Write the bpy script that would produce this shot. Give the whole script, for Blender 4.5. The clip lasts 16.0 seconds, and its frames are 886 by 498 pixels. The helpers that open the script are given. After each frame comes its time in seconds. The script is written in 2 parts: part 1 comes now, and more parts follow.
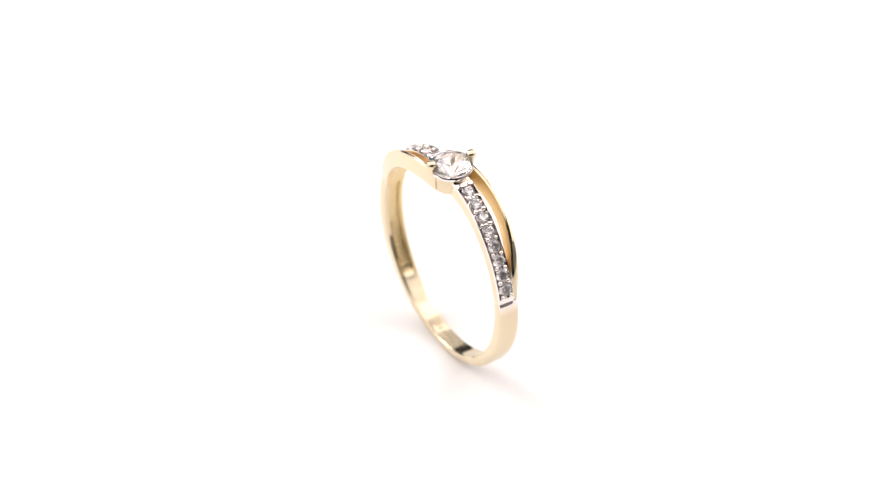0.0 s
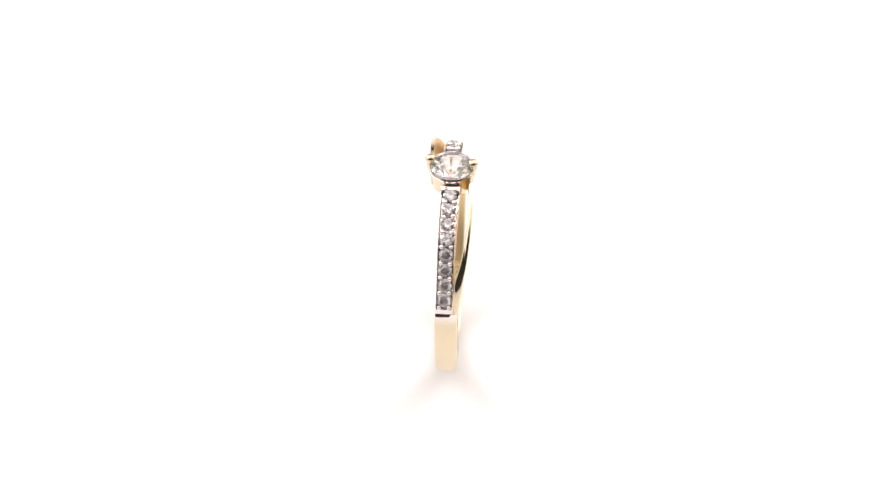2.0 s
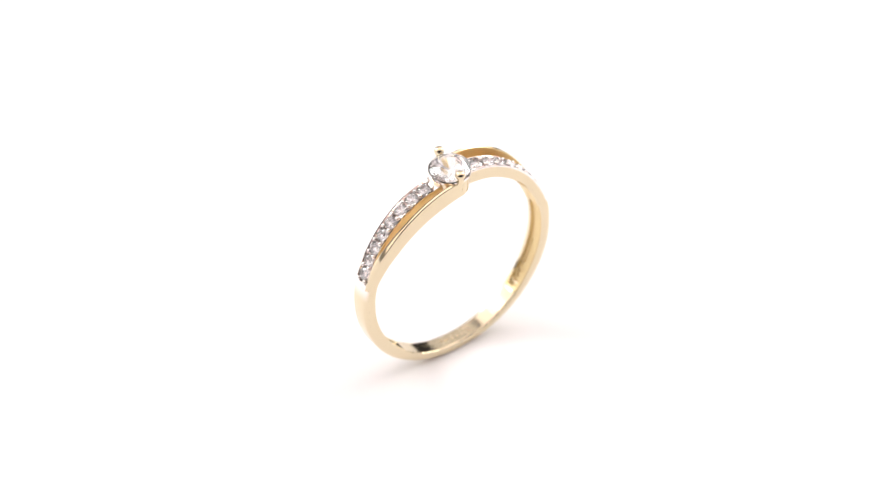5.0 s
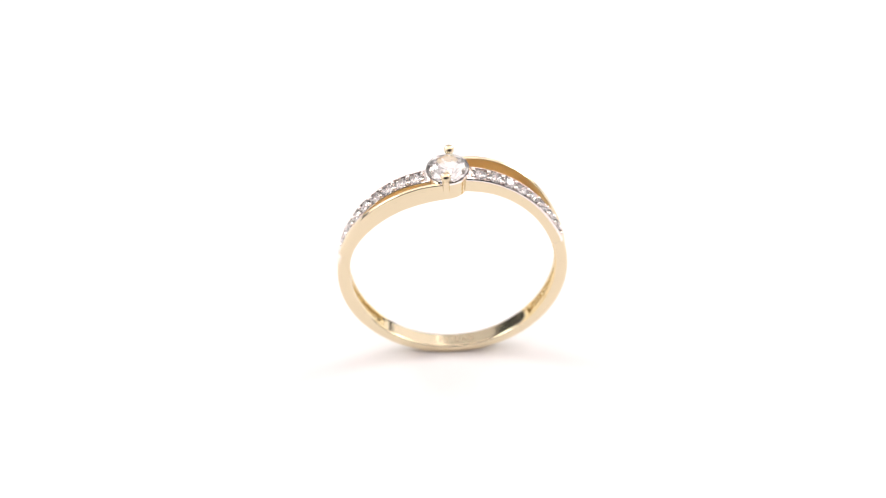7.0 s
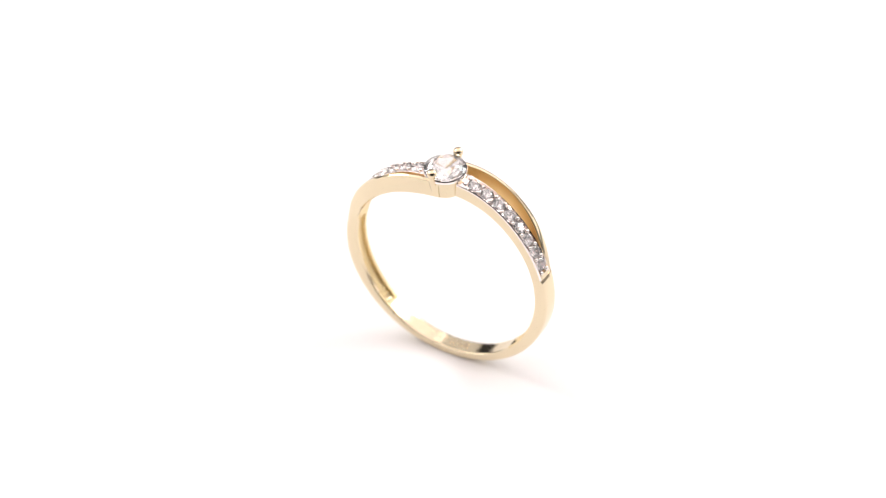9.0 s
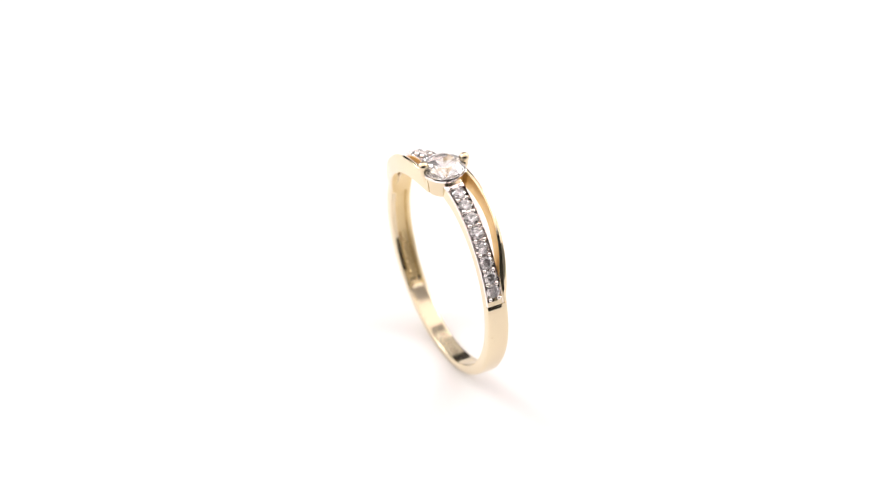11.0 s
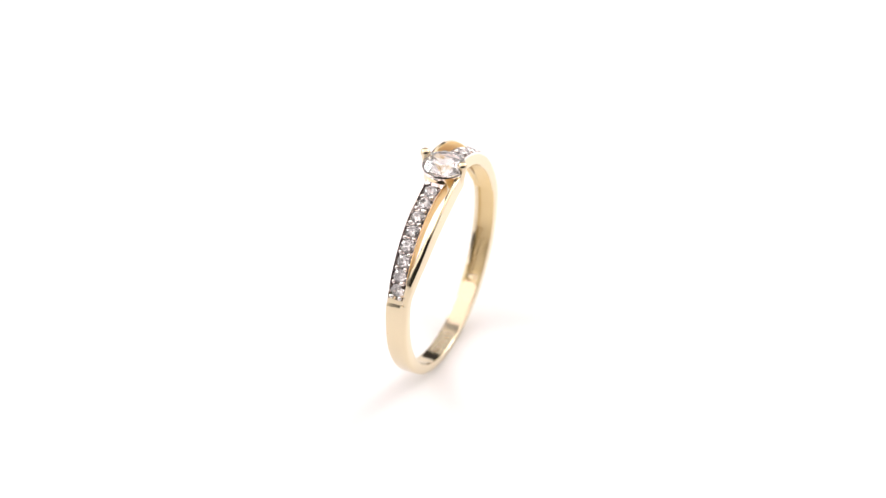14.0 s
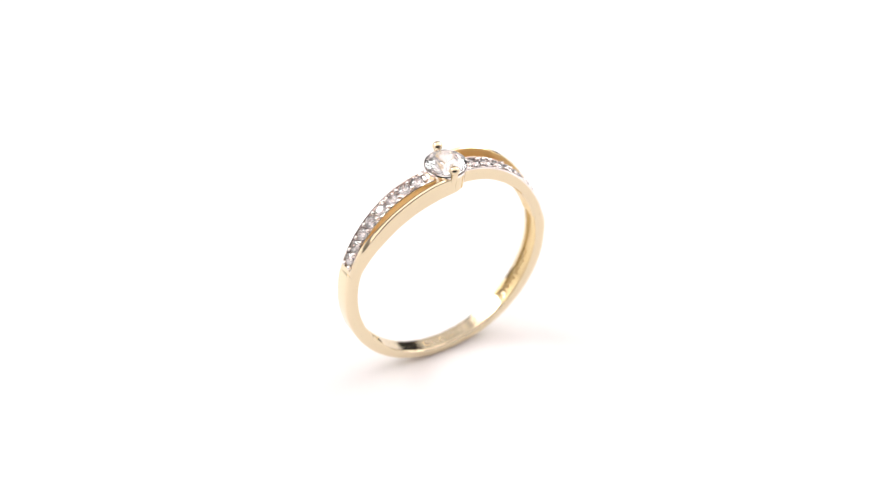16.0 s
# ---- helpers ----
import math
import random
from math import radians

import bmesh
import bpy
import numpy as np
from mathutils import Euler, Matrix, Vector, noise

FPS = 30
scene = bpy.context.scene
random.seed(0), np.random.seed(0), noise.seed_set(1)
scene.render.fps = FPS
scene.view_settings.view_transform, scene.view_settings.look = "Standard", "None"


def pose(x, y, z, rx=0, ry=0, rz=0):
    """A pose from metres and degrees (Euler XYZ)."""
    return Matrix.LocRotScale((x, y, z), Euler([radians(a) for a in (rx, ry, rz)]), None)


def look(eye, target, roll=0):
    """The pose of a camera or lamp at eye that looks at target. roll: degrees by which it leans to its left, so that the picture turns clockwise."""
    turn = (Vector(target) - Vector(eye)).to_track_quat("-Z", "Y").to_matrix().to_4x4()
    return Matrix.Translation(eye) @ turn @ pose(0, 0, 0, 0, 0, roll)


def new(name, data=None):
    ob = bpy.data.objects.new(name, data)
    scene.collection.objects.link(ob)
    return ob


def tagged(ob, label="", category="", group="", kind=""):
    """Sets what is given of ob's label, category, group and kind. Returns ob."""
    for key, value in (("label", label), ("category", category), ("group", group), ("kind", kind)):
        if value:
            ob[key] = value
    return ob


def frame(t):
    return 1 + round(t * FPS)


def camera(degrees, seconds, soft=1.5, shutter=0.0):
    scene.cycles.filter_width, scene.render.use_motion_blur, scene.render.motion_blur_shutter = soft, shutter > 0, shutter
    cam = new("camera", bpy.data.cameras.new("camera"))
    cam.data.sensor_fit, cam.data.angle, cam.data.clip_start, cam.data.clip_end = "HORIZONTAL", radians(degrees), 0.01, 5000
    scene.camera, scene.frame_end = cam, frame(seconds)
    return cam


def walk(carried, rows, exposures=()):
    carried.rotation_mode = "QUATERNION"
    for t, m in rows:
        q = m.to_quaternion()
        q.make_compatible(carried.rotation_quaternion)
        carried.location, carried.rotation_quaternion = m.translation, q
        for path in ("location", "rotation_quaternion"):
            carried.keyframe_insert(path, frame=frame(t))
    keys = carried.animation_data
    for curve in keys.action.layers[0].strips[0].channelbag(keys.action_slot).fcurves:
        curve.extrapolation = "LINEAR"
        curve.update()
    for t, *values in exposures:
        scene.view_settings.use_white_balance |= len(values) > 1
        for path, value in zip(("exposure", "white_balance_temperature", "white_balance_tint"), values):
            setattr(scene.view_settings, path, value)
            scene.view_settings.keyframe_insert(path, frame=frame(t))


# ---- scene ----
cam = camera(13.0, 16.0, soft=1.15)
MM = 0.001
AIM = Vector((-0.37, 0.0, 10.66)) * MM
ELEV, DIST = radians(40.49), 320.3 * MM
EYE = AIM + Vector((0, -math.cos(ELEV), math.sin(ELEV))) * DIST
cam.data.dof.use_dof = True
cam.data.dof.focus_distance = 0.3125
cam.data.dof.aperture_fstop = 27.0
walk(cam, [(0.0, look(EYE, AIM)), (16.0, look(EYE, AIM))], exposures=[(0.0, -0.02), (16.0, -0.02)])

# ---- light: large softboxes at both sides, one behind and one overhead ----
world = bpy.data.worlds.new("world")
world.use_nodes = True
world.node_tree.nodes["Background"].inputs["Color"].default_value = (0.9, 0.95, 1.0, 1)
world.node_tree.nodes["Background"].inputs["Strength"].default_value = 0.05
scene.world = world


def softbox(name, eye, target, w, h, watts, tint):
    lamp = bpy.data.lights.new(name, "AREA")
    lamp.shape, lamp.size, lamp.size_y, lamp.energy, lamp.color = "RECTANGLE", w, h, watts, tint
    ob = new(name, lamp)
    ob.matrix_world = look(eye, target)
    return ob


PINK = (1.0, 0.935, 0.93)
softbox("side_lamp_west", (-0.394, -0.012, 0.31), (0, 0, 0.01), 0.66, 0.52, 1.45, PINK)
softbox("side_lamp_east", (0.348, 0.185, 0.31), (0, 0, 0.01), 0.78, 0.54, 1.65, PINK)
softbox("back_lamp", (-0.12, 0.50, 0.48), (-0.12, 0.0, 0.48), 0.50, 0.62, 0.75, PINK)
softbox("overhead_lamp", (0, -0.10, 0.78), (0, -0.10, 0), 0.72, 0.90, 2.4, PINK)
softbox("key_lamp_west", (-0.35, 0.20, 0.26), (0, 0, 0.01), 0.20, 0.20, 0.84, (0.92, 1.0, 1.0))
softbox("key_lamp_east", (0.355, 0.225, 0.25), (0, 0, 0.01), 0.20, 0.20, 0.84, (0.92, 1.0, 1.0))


# ---- materials ----
def material(name):
    m = bpy.data.materials.new(name)
    m.use_nodes = True
    nt = m.node_tree
    return m, nt, nt.nodes["Principled BSDF"]


def node(nt, kind, **values):
    n = nt.nodes.new(kind)
    for key, value in values.items():
        n.inputs[key].default_value = value
    return n


def noise_ramp(nt, scale, lo, hi, detail=4.0):
    """Object-space noise mapped to a range of values."""
    co = node(nt, "ShaderNodeTexCoord")
    nz = node(nt, "ShaderNodeTexNoise", Scale=scale, Detail=detail)
    nt.links.new(co.outputs["Object"], nz.inputs["Vector"])
    mr = node(nt, "ShaderNodeMapRange")
    mr.inputs["From Min"].default_value, mr.inputs["From Max"].default_value = 0.3, 0.7
    mr.inputs["To Min"].default_value, mr.inputs["To Max"].default_value = lo, hi
    nt.links.new(nz.outputs["Fac"], mr.inputs["Value"])
    return mr, nz


def metal(name, colour, rough, wear):
    m, nt, b = material(name)
    b.inputs["Metallic"].default_value = 1.0
    b.inputs["Base Color"].default_value = (*colour, 1)
    mr, _ = noise_ramp(nt, 900.0, rough, rough + wear)
    nt.links.new(mr.outputs["Result"], b.inputs["Roughness"])
    fine, nz = noise_ramp(nt, 2600.0, 0.0, 1.0, 2.0)
    bump = node(nt, "ShaderNodeBump", Strength=0.05, Distance=0.00002)
    nt.links.new(nz.outputs["Fac"], bump.inputs["Height"])
    nt.links.new(bump.outputs["Normal"], b.inputs["Normal"])
    return m


GOLD_C = (0.757, 0.652, 0.46)
SILVER_C = (0.94, 0.868, 0.836)
GOLD = metal("polished_gold", GOLD_C, 0.07, 0.07)
# unpolished; the deeper orange also stands in for light bouncing between the strands
SATIN = metal("unpolished_gold_bounce", (0.80, 0.575, 0.27), 0.40, 0.14)
HOLLOW = metal("cast_gold", (0.80, 0.64, 0.36), 0.36, 0.14)
STAMP = metal("struck_gold", (0.72, 0.585, 0.40), 0.22, 0.12)
BEAD = metal("polished_rhodium", (0.88, 0.82, 0.79), 0.06, 0.05)
SILVER = metal("rhodium_plate", SILVER_C, 0.10, 0.10)
# shank: gold, with the rhodium of one shoulder running out just below its last stone
SHANK = metal("shank_gold", GOLD_C, 0.10, 0.07)
_nt = SHANK.node_tree
_co = node(_nt, "ShaderNodeTexCoord")
_xyz = node(_nt, "ShaderNodeSeparateXYZ")
_nt.links.new(_co.outputs["Object"], _xyz.inputs[0])
_up = node(_nt, "ShaderNodeMapRange")
_up.interpolation_type = "SMOOTHSTEP"
_up.inputs["From Min"].default_value, _up.inputs["From Max"].default_value = 10.4 * MM, 11.7 * MM
_nt.links.new(_xyz.outputs["Z"], _up.inputs["Value"])
_side = node(_nt, "ShaderNodeMath")
_side.operation = "LESS_THAN"
_side.inputs[1].default_value = 0.0
_nt.links.new(_xyz.outputs["X"], _side.inputs[0])
_mul = node(_nt, "ShaderNodeMath")
_mul.operation = "MULTIPLY"
_nt.links.new(_up.outputs["Result"], _mul.inputs[0])
_nt.links.new(_side.outputs[0], _mul.inputs[1])
_mix = node(_nt, "ShaderNodeMix")
_mix.data_type = "RGBA"
_mix.inputs["A"].default_value, _mix.inputs["B"].default_value = (*GOLD_C, 1), (*SILVER_C, 1)
_off = node(_nt, "ShaderNodeVectorMath")
_off.operation = "SUBTRACT"
_off.inputs[1].default_value = (0, 0, 9.5 * MM)
_nt.links.new(_co.outputs["Object"], _off.inputs[0])
_flat = node(_nt, "ShaderNodeVectorMath")
_flat.operation = "MULTIPLY"
_flat.inputs[1].default_value = (1, 0, 1)
_nt.links.new(_off.outputs[0], _flat.inputs[0])
_len = node(_nt, "ShaderNodeVectorMath")
_len.operation = "LENGTH"
_nt.links.new(_flat.outputs[0], _len.inputs[0])
_rim = node(_nt, "ShaderNodeMapRange")
_rim.inputs["From Min"].default_value, _rim.inputs["From Max"].default_value = 9.2 * MM, 9.42 * MM
_nt.links.new(_len.outputs["Value"], _rim.inputs["Value"])
_both = node(_nt, "ShaderNodeMath")
_both.operation = "MULTIPLY"
_nt.links.new(_mul.outputs[0], _both.inputs[0])
_nt.links.new(_rim.outputs["Result"], _both.inputs[1])
_nt.links.new(_both.outputs[0], _mix.inputs["Factor"])
_nt.links.new(_mix.outputs["Result"], _nt.nodes["Principled BSDF"].inputs["Base Color"])

ZIRCON, _nt, _b = material("cubic_zirconia")
_b.inputs["Base Color"].default_value = (1.0, 0.945, 0.93, 1)
_b.inputs["Roughness"].default_value = 0.0
_b.inputs["IOR"].default_value = 2.2
# a little white diffuse is mixed in to lift the dark facets
_b.inputs["Transmission Weight"].default_value = 0.93

# large stone: IOR below the small ones' and some white diffuse, brightening dark facets
CLEAR, _nt, _b = material("large_clear_stone")
_b.inputs["Base Color"].default_value = (1.0, 0.965, 0.955, 1)
_b.inputs["Roughness"].default_value = 0.0
_b.inputs["IOR"].default_value = 1.85
_b.inputs["Transmission Weight"].default_value = 0.94

PAPER, _nt, _b = material("white_card")
_b.inputs["Roughness"].default_value = 0.45
_mr, _nz = noise_ramp(_nt, 60.0, 0.865, 0.89)
_cc = node(_nt, "ShaderNodeCombineColor")
for _k, _v in (("Red", 1.025), ("Green", 0.985), ("Blue", 0.98)):
    _tint = node(_nt, "ShaderNodeMath")
    _tint.operation = "MULTIPLY"
    _tint.inputs[1].default_value = _v
    _nt.links.new(_mr.outputs["Result"], _tint.inputs[0])
    _nt.links.new(_tint.outputs[0], _cc.inputs[_k])
_nt.links.new(_cc.outputs[0], _b.inputs["Base Color"])


def cloth(name, colour):
    m, nt, b = material(name)
    b.inputs["Base Color"].default_value = (*colour, 1)
    b.inputs["Roughness"].default_value = 0.9
    mr, nz = noise_ramp(nt, 900.0, 0.0, 1.0)
    bump = node(nt, "ShaderNodeBump", Strength=0.3, Distance=0.0005)
    nt.links.new(nz.outputs["Fac"], bump.inputs["Height"])
    nt.links.new(bump.outputs["Normal"], b.inputs["Normal"])
    return m


# tones of the added, unseen walls that the metal mirrors
DARK = cloth("unseen_dark_wall", (0.03, 0.029, 0.03))
GREY = cloth("unseen_grey_wall", (0.40, 0.39, 0.38))


# ---- mesh helpers (sizes in millimetres) ----
def mesh_object(name, bm, mat, sharp=32.0):
    bmesh.ops.recalc_face_normals(bm, faces=bm.faces)
    for f in bm.faces:
        f.smooth = sharp > 0
    for e in bm.edges:
        if len(e.link_faces) == 2 and e.calc_face_angle() > radians(sharp):
            e.smooth = False
    bmesh.ops.scale(bm, vec=(MM, MM, MM), verts=bm.verts)
    me = bpy.data.meshes.new(name)
    bm.to_mesh(me)
    bm.free()
    me.materials.append(mat)
    return new(name, me)


def part(name, bm, mat, parent, label="", sharp=32.0):
    ob = mesh_object(name, bm, mat, sharp)
    ob.parent = parent
    return tagged(ob, label) if label else ob


def box(bm, x0, x1, y0, y1, z0, z1):
    bmesh.ops.create_cube(bm, size=1, matrix=Matrix.Translation(((x0 + x1) / 2, (y0 + y1) / 2, (z0 + z1) / 2))
                          @ Matrix.Diagonal((x1 - x0, y1 - y0, z1 - z0, 1)))


def smooth(a, b, x):
    u = min(1.0, max(0.0, (x - a) / (b - a)))
    return u * u * (3 - 2 * u)


def curve(x, *knots):
    """Smooth (Hermite) interpolation through (x, value) knots."""
    if x <= knots[0][0]:
        return knots[0][1]
    if x >= knots[-1][0]:
        return knots[-1][1]
    i = max(k for k in range(len(knots)) if knots[k][0] <= x)
    def slope(k):
        lo, hi = knots[max(0, k - 1)], knots[min(len(knots) - 1, k + 1)]
        return (hi[1] - lo[1]) / (hi[0] - lo[0])
    (a, va), (b, vb) = knots[i], knots[i + 1]
    h, u = b - a, (x - a) / (b - a)
    return ((2 * u ** 3 - 3 * u * u + 1) * va + (u ** 3 - 2 * u * u + u) * h * slope(i)
            + (3 * u * u - 2 * u ** 3) * vb + (u ** 3 - u * u) * h * slope(i + 1))


CENTRE = 9.5  # height of the hoop's centre


def at(phi, r, y):
    """A point of the hoop: phi degrees from the top towards +x, radius r, y along the finger."""
    a = radians(phi)
    return Vector((r * math.sin(a), y, CENTRE + r * math.cos(a)))


def rounded(r0, r1, y0, y1, ci, co, n=5):
    """Rounded rectangle in (r, y): corner radius ci on the finger side, co outside."""
    loop = []
    for r, y, c, a0 in ((r1 - co, y1 - co, co, 0), (r1 - co, y0 + co, co, 270), (r0 + ci, y0 + ci, ci, 180), (r0 + ci, y1 - ci, ci, 90)):
        for k in range(n):
            a = radians(a0 + 90 - 90 * k / (n - 1))
            loop.append((r + c * math.cos(a), y + c * math.sin(a)))
    return loop


def sweep(bm, phis, section, side=1):
    """Sweep a closed (r, y) section along the hoop. side -1: turned half round the vertical."""
    rings = []
    for p in phis:
        ring = []
        for r, y in section(p):
            v = at(p, r, y)
            ring.append(bm.verts.new((side * v.x, side * v.y, v.z)))
        rings.append(ring)
    n = len(rings[0])
    for a, b in zip(rings, rings[1:]):
        for k in range(n):
            bm.faces.new((a[k], a[(k + 1) % n], b[(k + 1) % n], b[k]))
    bm.faces.new(rings[0])
    bm.faces.new(list(reversed(rings[-1])))


def steps(a, b, n):
    return [a + (b - a) * k / n for k in range(n + 1)]


# ---- the setting: a white card table; unseen walls and ceiling shape the reflections ----
def wall(name, x0, x1, y0, y1, z0, z1, mat, label):
    bm = bmesh.new()
    box(bm, x0, x1, y0, y1, z0, z1)
    return tagged(mesh_object(name, bm, mat), label, kind="structure")


wall("floor", -700, 700, -700, 700, -30, 0, PAPER, "seamless white card surface under the ring")
# out of view: added only for what they reflect into the ring
wall("unseen_north", -720, 720, 700, 720, -30, 880, DARK, "unseen dark wall added for black reflections in the gold")
wall("unseen_south", -720, 720, -720, -700, -30, 880, DARK, "unseen dark wall added for black reflections in the gold")
wall("unseen_east", 700, 720, -700, 700, -30, 880, GREY, "unseen grey wall added to soften side reflections")
wall("unseen_west", -720, -700, -700, 700, -30, 880, GREY, "unseen grey wall added to soften side reflections")
wall("ceiling", -720, 720, -720, 720, 880, 900, PAPER, "unseen white panel added above to close the room")


# ---- the ring ----
def pave_inner(p):
    return curve(p, (5, 8.15), (14, 8.25), (30, 8.42), (90, 8.45))


def pave_outer(p):
    return curve(p, (5, 9.48), (18, 9.60), (30, 9.59), (45, 9.50), (60, 9.42), (76, 9.44), (90, 9.44))


THIN = 0.25  # how much thinner the band is at the bottom


def shank_section(p):
    q = p if p <= 180 else 360 - p
    s = math.sin(radians(p))
    low = smooth(95.0, 175.0, q)
    yc, hw = 0.16 * s, 0.8976 - 0.13 * low
    r0 = 8.46 + THIN * smooth(112.0, 165.0, q)
    r1 = 9.47 + 0.05 * smooth(79.0, 105.0, q) - 0.01 * low
    # below the stones the band starts with a shallow ramp, beside the end of the plain strand
    dip = 0.09 * (1 - min(1.0, max(0.0, (q - 76.6) / 1.9)))
    edge = 0.50 if p <= 180 else -0.50
    # the corner below the stones starts sharper than the one below the plain strand
    crisp = rounded(r0, r1, yc - hw, yc + hw, 0.12, 0.10 + 0.20 * smooth(77.0, 96.0, q))
    outer = rounded(r0, r1, yc - hw, yc + hw, 0.12, 0.30)
    outer = outer[:5] + crisp[5:10] + outer[10:] if p <= 180 else crisp[:5] + outer[5:]
    outer = outer[:5] + [(r1, edge + 0.01), (r1, edge - 0.01)] + outer[5:]
    outer = [(r - dip if k < 12 and (y - edge) * edge < 0 else r, y) for k, (r, y) in enumerate(outer)]
    # hollow back: a groove on the finger side, ending in a step well above the bottom
    d = 0.26 * (1 - smooth(136.0, 139.0, q)) 
    groove = [(r0, yc - 0.50), (r0 + d, yc - 0.45), (r0 + d, yc + 0.45), (r0, yc + 0.50)]
    return outer[:17] + groove + outer[17:]


def bar_section(p):
    """Plain strand: a narrow, slightly domed top and deep flat sides."""
    yo = curve(p, (-2, 1.70), (4, 1.78), (12, 1.88), (20, 1.94), (28, 1.95), (36, 1.90), (50, 1.72), (60, 1.47), (68, 1.26), (73, 1.10), (76.6, 1.053), (90, 1.053))
    yi = yo - curve(p, (4, 0.42), (16, 0.36), (36, 0.38), (50, 0.54), (60, 0.68), (70, 0.62), (77, 0.54), (90, 0.54))
    top = curve(p, (4, 9.82), (15, 9.95), (30, 9.93), (45, 9.80), (60, 9.61), (77, 9.47), (90, 9.47))
    r0 = pave_inner(p) - curve(p, (-2, 0.0), (8, 0.03), (26, 0.10), (50, 0.10), (76, 0.0))
    under = curve(p, (4, 0.04), (20, 0.02), (60, 0.0), (90, 0.0))
    loop = [(r0, yo - under - 0.08), (r0 + 0.08, yo - under)]
    c = curve(p, (-2, 0.13), (55, 0.13), (74, 0.26), (90, 0.26))
    for k in range(7):
        a = radians(90 - 15 * k)
        loop.append((top - c - 0.04 + c * math.cos(a), yo - c + c * math.sin(a)))
    loop.append((top, (yo + yi) / 2))
    for k in range(7):
        a = radians(-15 * k)
        loop.append((top - c - 0.04 + c * math.cos(a), yi + c + c * math.sin(a)))
    return loop + [(r0 + 0.08, yi), (r0, yi + 0.08)]


def rail_half(p):
    """Half width of the stone-set strand, and the shift of its middle."""
    return curve(p, (8, 0.86), (20, 0.80), (50, 0.74), (90, 0.74)), curve(p, (8, 0.06), (40, 0.0), (90, -0.01))


def rail_section(p):
    """Gold channel that carries the plated liner."""
    r0, t = pave_inner(p), pave_outer(p)
    w, c = rail_half(p)
    w -= 0.008
    return [(t - 0.16, c + w), (t - 0.16, c + w - 0.10), (t - 0.67, c + w - 0.15), (t - 0.67, c - w + 0.15), (t - 0.16, c - w + 0.10),
            (t - 0.16, c - w), (r0 + 0.08, c - w), (r0, c - w + 0.08), (r0, c + w - 0.08), (r0 + 0.08, c + w)]


def plate_section(p):
    """Rhodium liner: two rounded rims and a deep floor."""
    t = pave_outer(p)
    w, c = rail_half(p)
    half = [(t - 0.17, w), (t - 0.10, w), (t - 0.03, w - 0.03), (t, w - 0.06), (t - 0.03, w - 0.10), (t - 0.62, w - 0.17)]
    under = [(t - 0.17, w - 0.105), (t - 0.66, w - 0.155)]
    return ([(r, c + y) for r, y in half] + [(r, c - y) for r, y in reversed(half)]
            + [(r, c - y) for r, y in under] + [(r, c + y) for r, y in reversed(under)])


def brilliant(bm, radius, m):
    """Round brilliant: octagonal table, crown, girdle, pavilion. Girdle in the plane z = 0."""
    pts = []
    for k in range(8):
        a = k * math.pi / 4
        pts.append((0.56 * math.cos(a), 0.56 * math.sin(a), 0.31))
        b = a + math.pi / 8
        pts.append((0.80 * math.cos(b), 0.80 * math.sin(b), 0.185))
        pts.append((0.30 * math.cos(b), 0.30 * math.sin(b), -0.64))
    for k in range(16):
        a = k * math.pi / 8
        for z in (0.02, -0.03):
            pts.append((math.cos(a), math.sin(a), z))
    pts.append((0, 0, -0.88))
    vs = [bm.verts.new(m @ (Vector(p) * radius)) for p in pts]
    bmesh.ops.convex_hull(bm, input=vs)


def radial(phi, r, y, side):
    """Pose with z along the hoop's radius."""
    m = Matrix.Translation(at(phi, r, y)) @ Matrix.Rotation(radians(phi), 4, "Y")
    return Matrix.Rotation(math.pi, 4, "Z") @ m if side < 0 else m


def ball(bm, m, r, stretch=1.0):
    bmesh.ops.create_uvsphere(bm, u_segments=14, v_segments=9, radius=r, matrix=m @ Matrix.Diagonal((1, 1, stretch, 1)))


def cast_back(ob, slot):
    """Leave the finger side of a strand as it was cast."""
    ob.data.materials.append(HOLLOW)
    for poly in ob.data.polygons:
        c = poly.center - Vector((0, 0, CENTRE * MM))
        if Vector((c.x, 0, c.z)).normalized().dot(poly.normal) < -0.9 and abs(c.x) > 2.2 * MM:
            poly.material_index = slot


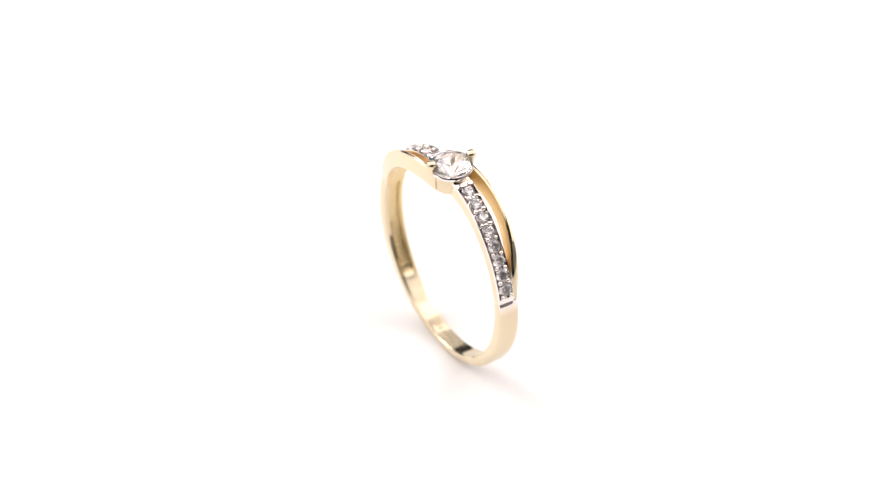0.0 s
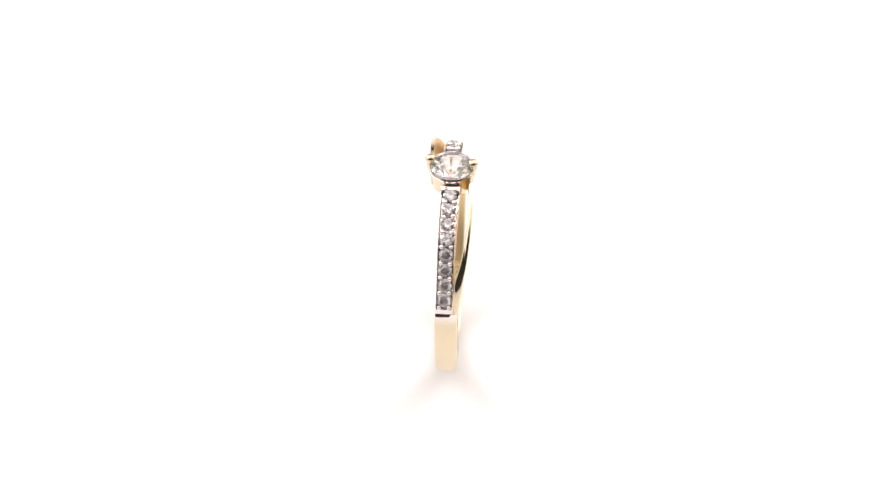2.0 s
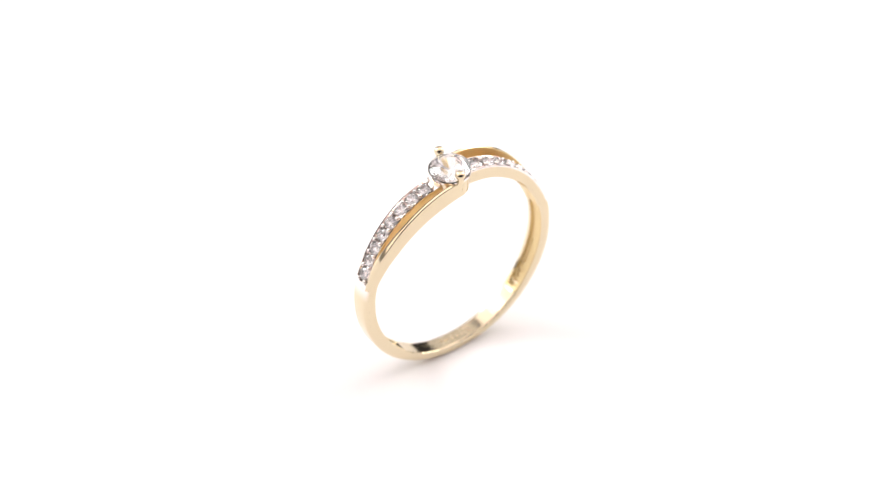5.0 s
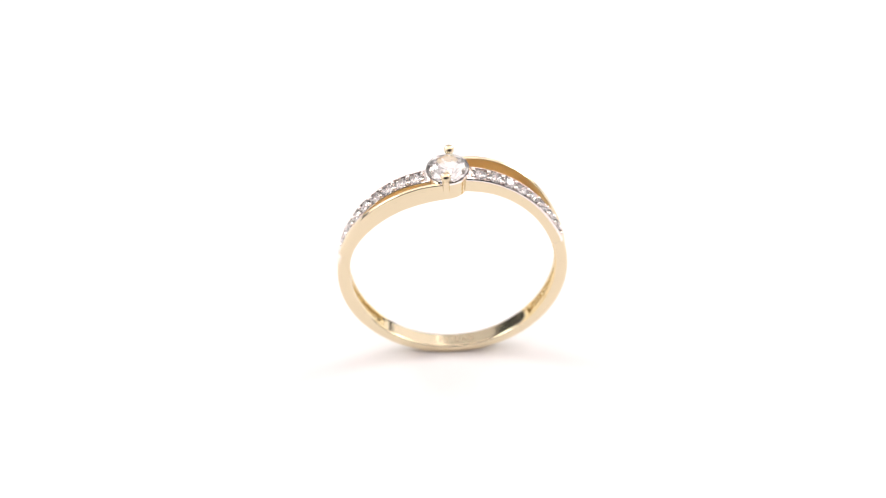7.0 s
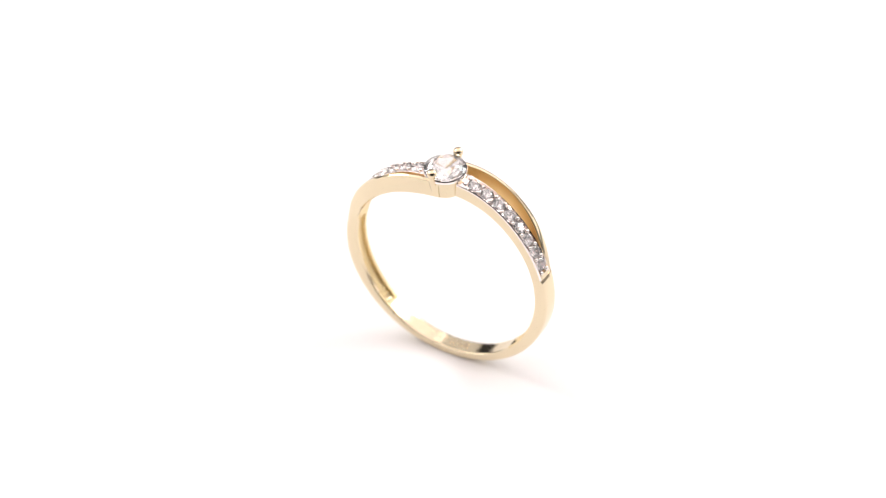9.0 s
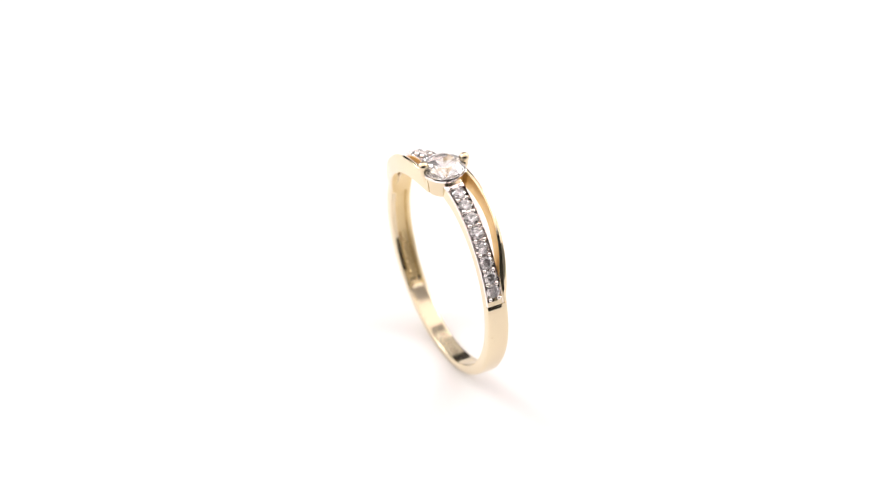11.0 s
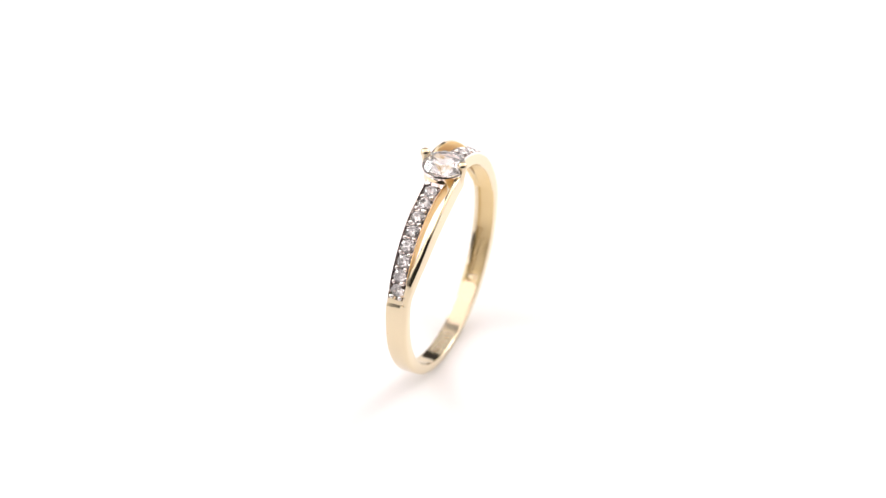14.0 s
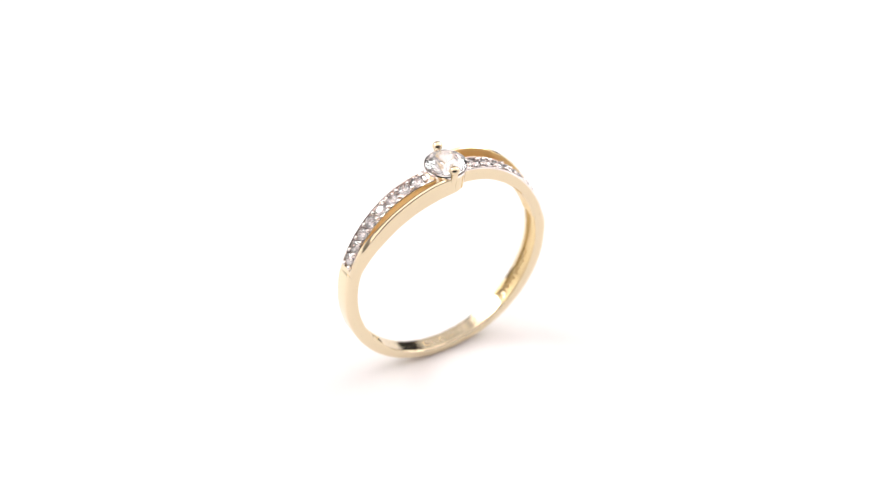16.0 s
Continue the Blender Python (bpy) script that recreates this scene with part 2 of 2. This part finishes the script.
def build_ring():
    ring = tagged(new("ring"), "yellow gold ring with split shoulders and clear stones standing upright", "ring")
    bm = bmesh.new()
    ends = steps(76.6, 79.6, 10)
    sweep(bm, ends + steps(81.0, 279.0, 130) + [360 - p for p in reversed(ends)], shank_section)
    shank = part("shank", bm, SHANK, ring, "polished yellow gold lower band")
    # the hollow on the finger side is unpolished
    shank.data.materials.append(HOLLOW)
    for poly in shank.data.polygons:
        c = poly.center
        if 8.40 * MM < math.hypot(c.x, c.z - CENTRE * MM) < 8.80 * MM and abs(c.y) < 0.74 * MM and abs(poly.normal.y) < 0.9 and c.z > 3.1 * MM:
            poly.material_index = 1
    # worn stamp inside the bottom of the band, illegible
    for k, (phi, w, h) in enumerate(((170.5, 0.9, 0.55), (172.0, 0.9, 0.62), (174.6, 1.2, 0.5), (178.5, 0.8, 0.6), (181.0, 1.0, 0.58), (184.2, 1.3, 0.45), (188.0, 0.9, 0.6))):
        bm = bmesh.new()
        sweep(bm, steps(phi, phi + w * 1.6, 3), lambda p: rounded(8.445 + THIN, 8.48 + THIN, -h / 2, h / 2, 0.006, 0.006, 2))
        part("stamp_bar", bm, STAMP, shank, "worn stamped mark" if k == 0 else "")
    # a small nick in the outer face
    bm = bmesh.new()
    sweep(bm, steps(94.7, 95.1, 2), lambda p: rounded(9.46, 9.505, -0.60, -0.38, 0.01, 0.012, 2))
    part("nick", bm, STAMP, shank, "tiny reddish scratch")
    # grain in the hollow back
    for side in (1, -1):
        bm = bmesh.new()
        for k in range(11):
            ball(bm, radial(107.0 + 2.85 * k + random.uniform(-0.5, 0.5), 8.70, 0.36 + random.uniform(-0.05, 0.05), side), random.uniform(0.11, 0.19))
        for k in range(9):
            ball(bm, radial(112.0 + 2.9 * k + random.uniform(-0.6, 0.6), 8.74, -0.08 + random.uniform(-0.1, 0.1), side), random.uniform(0.08, 0.13))
        part("hollow_grain", bm, HOLLOW, shank, "rough unpolished gold hollow")
    for side in (1, -1):
        bm = bmesh.new()
        sweep(bm, steps(-2, 76.6, 64), bar_section, side)
        bar = part("plain_strand", bm, GOLD, ring, "plain polished gold strand of the split shoulder")
        # the side towards the stones is left unpolished, its orange deepened for bounced light
        bar.data.materials.append(SATIN)
        for poly in bar.data.polygons:
            if poly.normal.y * side < -0.75 and abs(poly.center.x) < 8.3 * MM:
                poly.material_index = 1
        cast_back(bar, 2)
        bm = bmesh.new()
        sweep(bm, steps(6, 76.6, 56), rail_section, side)
        rail = part("pave_strand", bm, GOLD, ring, "gold strand set with a row of small stones")
        cast_back(rail, 1)
        # so is the side towards the plain strand
        rail.data.materials.append(SATIN)
        for poly in rail.data.polygons:
            if poly.normal.y * side > 0.9 and abs(poly.center.x) < 8.5 * MM:
                poly.material_index = 2

        bm = bmesh.new()
        sweep(bm, steps(7.4, 76.4, 56), plate_section, side)
        top = part("rhodium_plate", bm, SILVER, rail, "white rhodium-plated channel")
        bm = bmesh.new()
        sweep(bm, steps(5.5, 12.9, 10), lambda p: rounded(pave_outer(p) - 0.55, pave_outer(p) + 0.05 - 0.10 * smooth(11.3, 12.9, p), -0.74, 0.84, 0.03, 0.10), side)
        part("end_bar", bm, SILVER, rail)
        # a rounded bar closes the channel at its lower end
        bm = bmesh.new()
        sweep(bm, steps(74.2, 76.6, 8), lambda p: rounded(8.75, pave_outer(p) - 0.03, -0.66, 0.64, 0.03, 0.05), side)
        part("end_bar", bm, SILVER if side < 0 else GOLD, rail)
        n = 8
        for k in range(n):
            phi = 16.2 + 7.58 * k
            bm = bmesh.new()
            tilt = Euler((random.uniform(-0.12, 0.12), random.uniform(-0.12, 0.12), random.uniform(0, 3))).to_matrix().to_4x4()
            brilliant(bm, 0.575, radial(phi, pave_outer(phi) - 0.06, rail_half(phi)[1], side) @ tilt)
            part("small_stone", bm, ZIRCON, rail, "" if k else "clear round brilliant stone", sharp=0)
        for k in range(n + 1):
            phi = 16.2 + 7.58 * (k - 0.5)
            for y in (rail_half(phi)[1] - 0.38, rail_half(phi)[1] + 0.38):
                bm = bmesh.new()
                ball(bm, radial(phi + random.uniform(-0.5, 0.5), pave_outer(phi) - 0.03, y, side), random.uniform(0.185, 0.215), 1.0)
                part("bead", bm, BEAD, rail)
    # head: a cup with two ball-tipped claws
    bm = bmesh.new()
    prof = [(1.38, 8.10), (1.46, 8.06), (1.53, 8.13), (1.65, 9.2), (1.76, 9.80), (1.70, 9.84), (1.64, 9.74), (1.48, 9.1), (1.34, 8.25)]
    rings = []
    for k in range(48):
        a = 2 * math.pi * k / 48
        rings.append([bm.verts.new((r * math.cos(a), r * math.sin(a), CENTRE + z)) for r, z in prof])
    for k in range(48):
        a, b = rings[k], rings[(k + 1) % 48]
        for j in range(len(prof)):
            bm.faces.new((a[j], b[j], b[(j + 1) % len(prof)], a[(j + 1) % len(prof)]))
    head = part("head", bm, GOLD, ring, "gold cup setting")
    # unseen inside of the cup, made silver to reflect light into the stone
    head.data.materials.append(SILVER)
    for poly in head.data.polygons:
        if poly.normal.x * poly.center.x + poly.normal.y * poly.center.y < -0.3 * MM:
            poly.material_index = 1
    bm = bmesh.new()
    rings = []
    for k in range(56):
        a = 2 * math.pi * k / 56
        rings.append([bm.verts.new((r * math.cos(a), r * math.sin(a), CENTRE + z)) for r, z in
                      ((1.68, 9.66), (1.785, 9.68), (1.81, 9.90), (1.77, 9.97), (1.69, 9.95), (1.60, 9.78))])
    for k in range(56):
        a, b = rings[k], rings[(k + 1) % 56]
        for j in range(6):
            bm.faces.new((a[j], b[j], b[(j + 1) % 6], a[(j + 1) % 6]))
    part("bezel_rim", bm, SILVER, head, "thin white metal rim")
    for s in (1, -1):
        bm = bmesh.new()
        x, y = -0.197 * s, -1.80 * s
        loop = []
        for z, r, inset in ((8.08, 0.31, 0.60), (8.40, 0.35, 0.50), (9.2, 0.35, 0.28), (10.1, 0.29, 0.02), (10.32, 0.27, 0), (10.42, 0.31, 0)):
            loop.append([bm.verts.new((x + r * math.cos(2 * math.pi * k / 20), y + s * inset + r * math.sin(2 * math.pi * k / 20), CENTRE + z)) for k in range(20)])
        for a, b in zip(loop, loop[1:]):
            for k in range(20):
                bm.faces.new((a[k], a[(k + 1) % 20], b[(k + 1) % 20], b[k]))
        bm.faces.new(loop[0])
        bm.faces.new(loop[-1])
        ball(bm, Matrix.Translation((x, y * 0.97, CENTRE + 10.54)), 0.43, 0.95)
        part("claw", bm, GOLD, head, "ball-tipped gold claw")
    bm = bmesh.new()
    brilliant(bm, 1.75, Matrix.Translation((0, 0, CENTRE + 10.09)))
    part("main_stone", bm, CLEAR, head, "large clear round brilliant stone", sharp=0)
    return ring


ring = build_ring()


def motions():
    """The turntable carries the ring round its vertical axis."""
    rows = []
    for k in range(33):
        t = 0.5 * k
        yaw = 121.3 - 17.81 * t + 0.1637 * t ** 2 - 0.00699 * t ** 3
        m = pose(0, 0, 0, rz=yaw) @ Matrix.Translation((0.371 * MM, -0.252 * MM, CENTRE * MM)) @ pose(0, 0, 0, rx=0.444) @ pose(0, 0, 0, ry=-2.225)
        rows.append((t, m @ Matrix.Translation((0, 0, -CENTRE * MM))))
    walk(ring, rows)


motions()
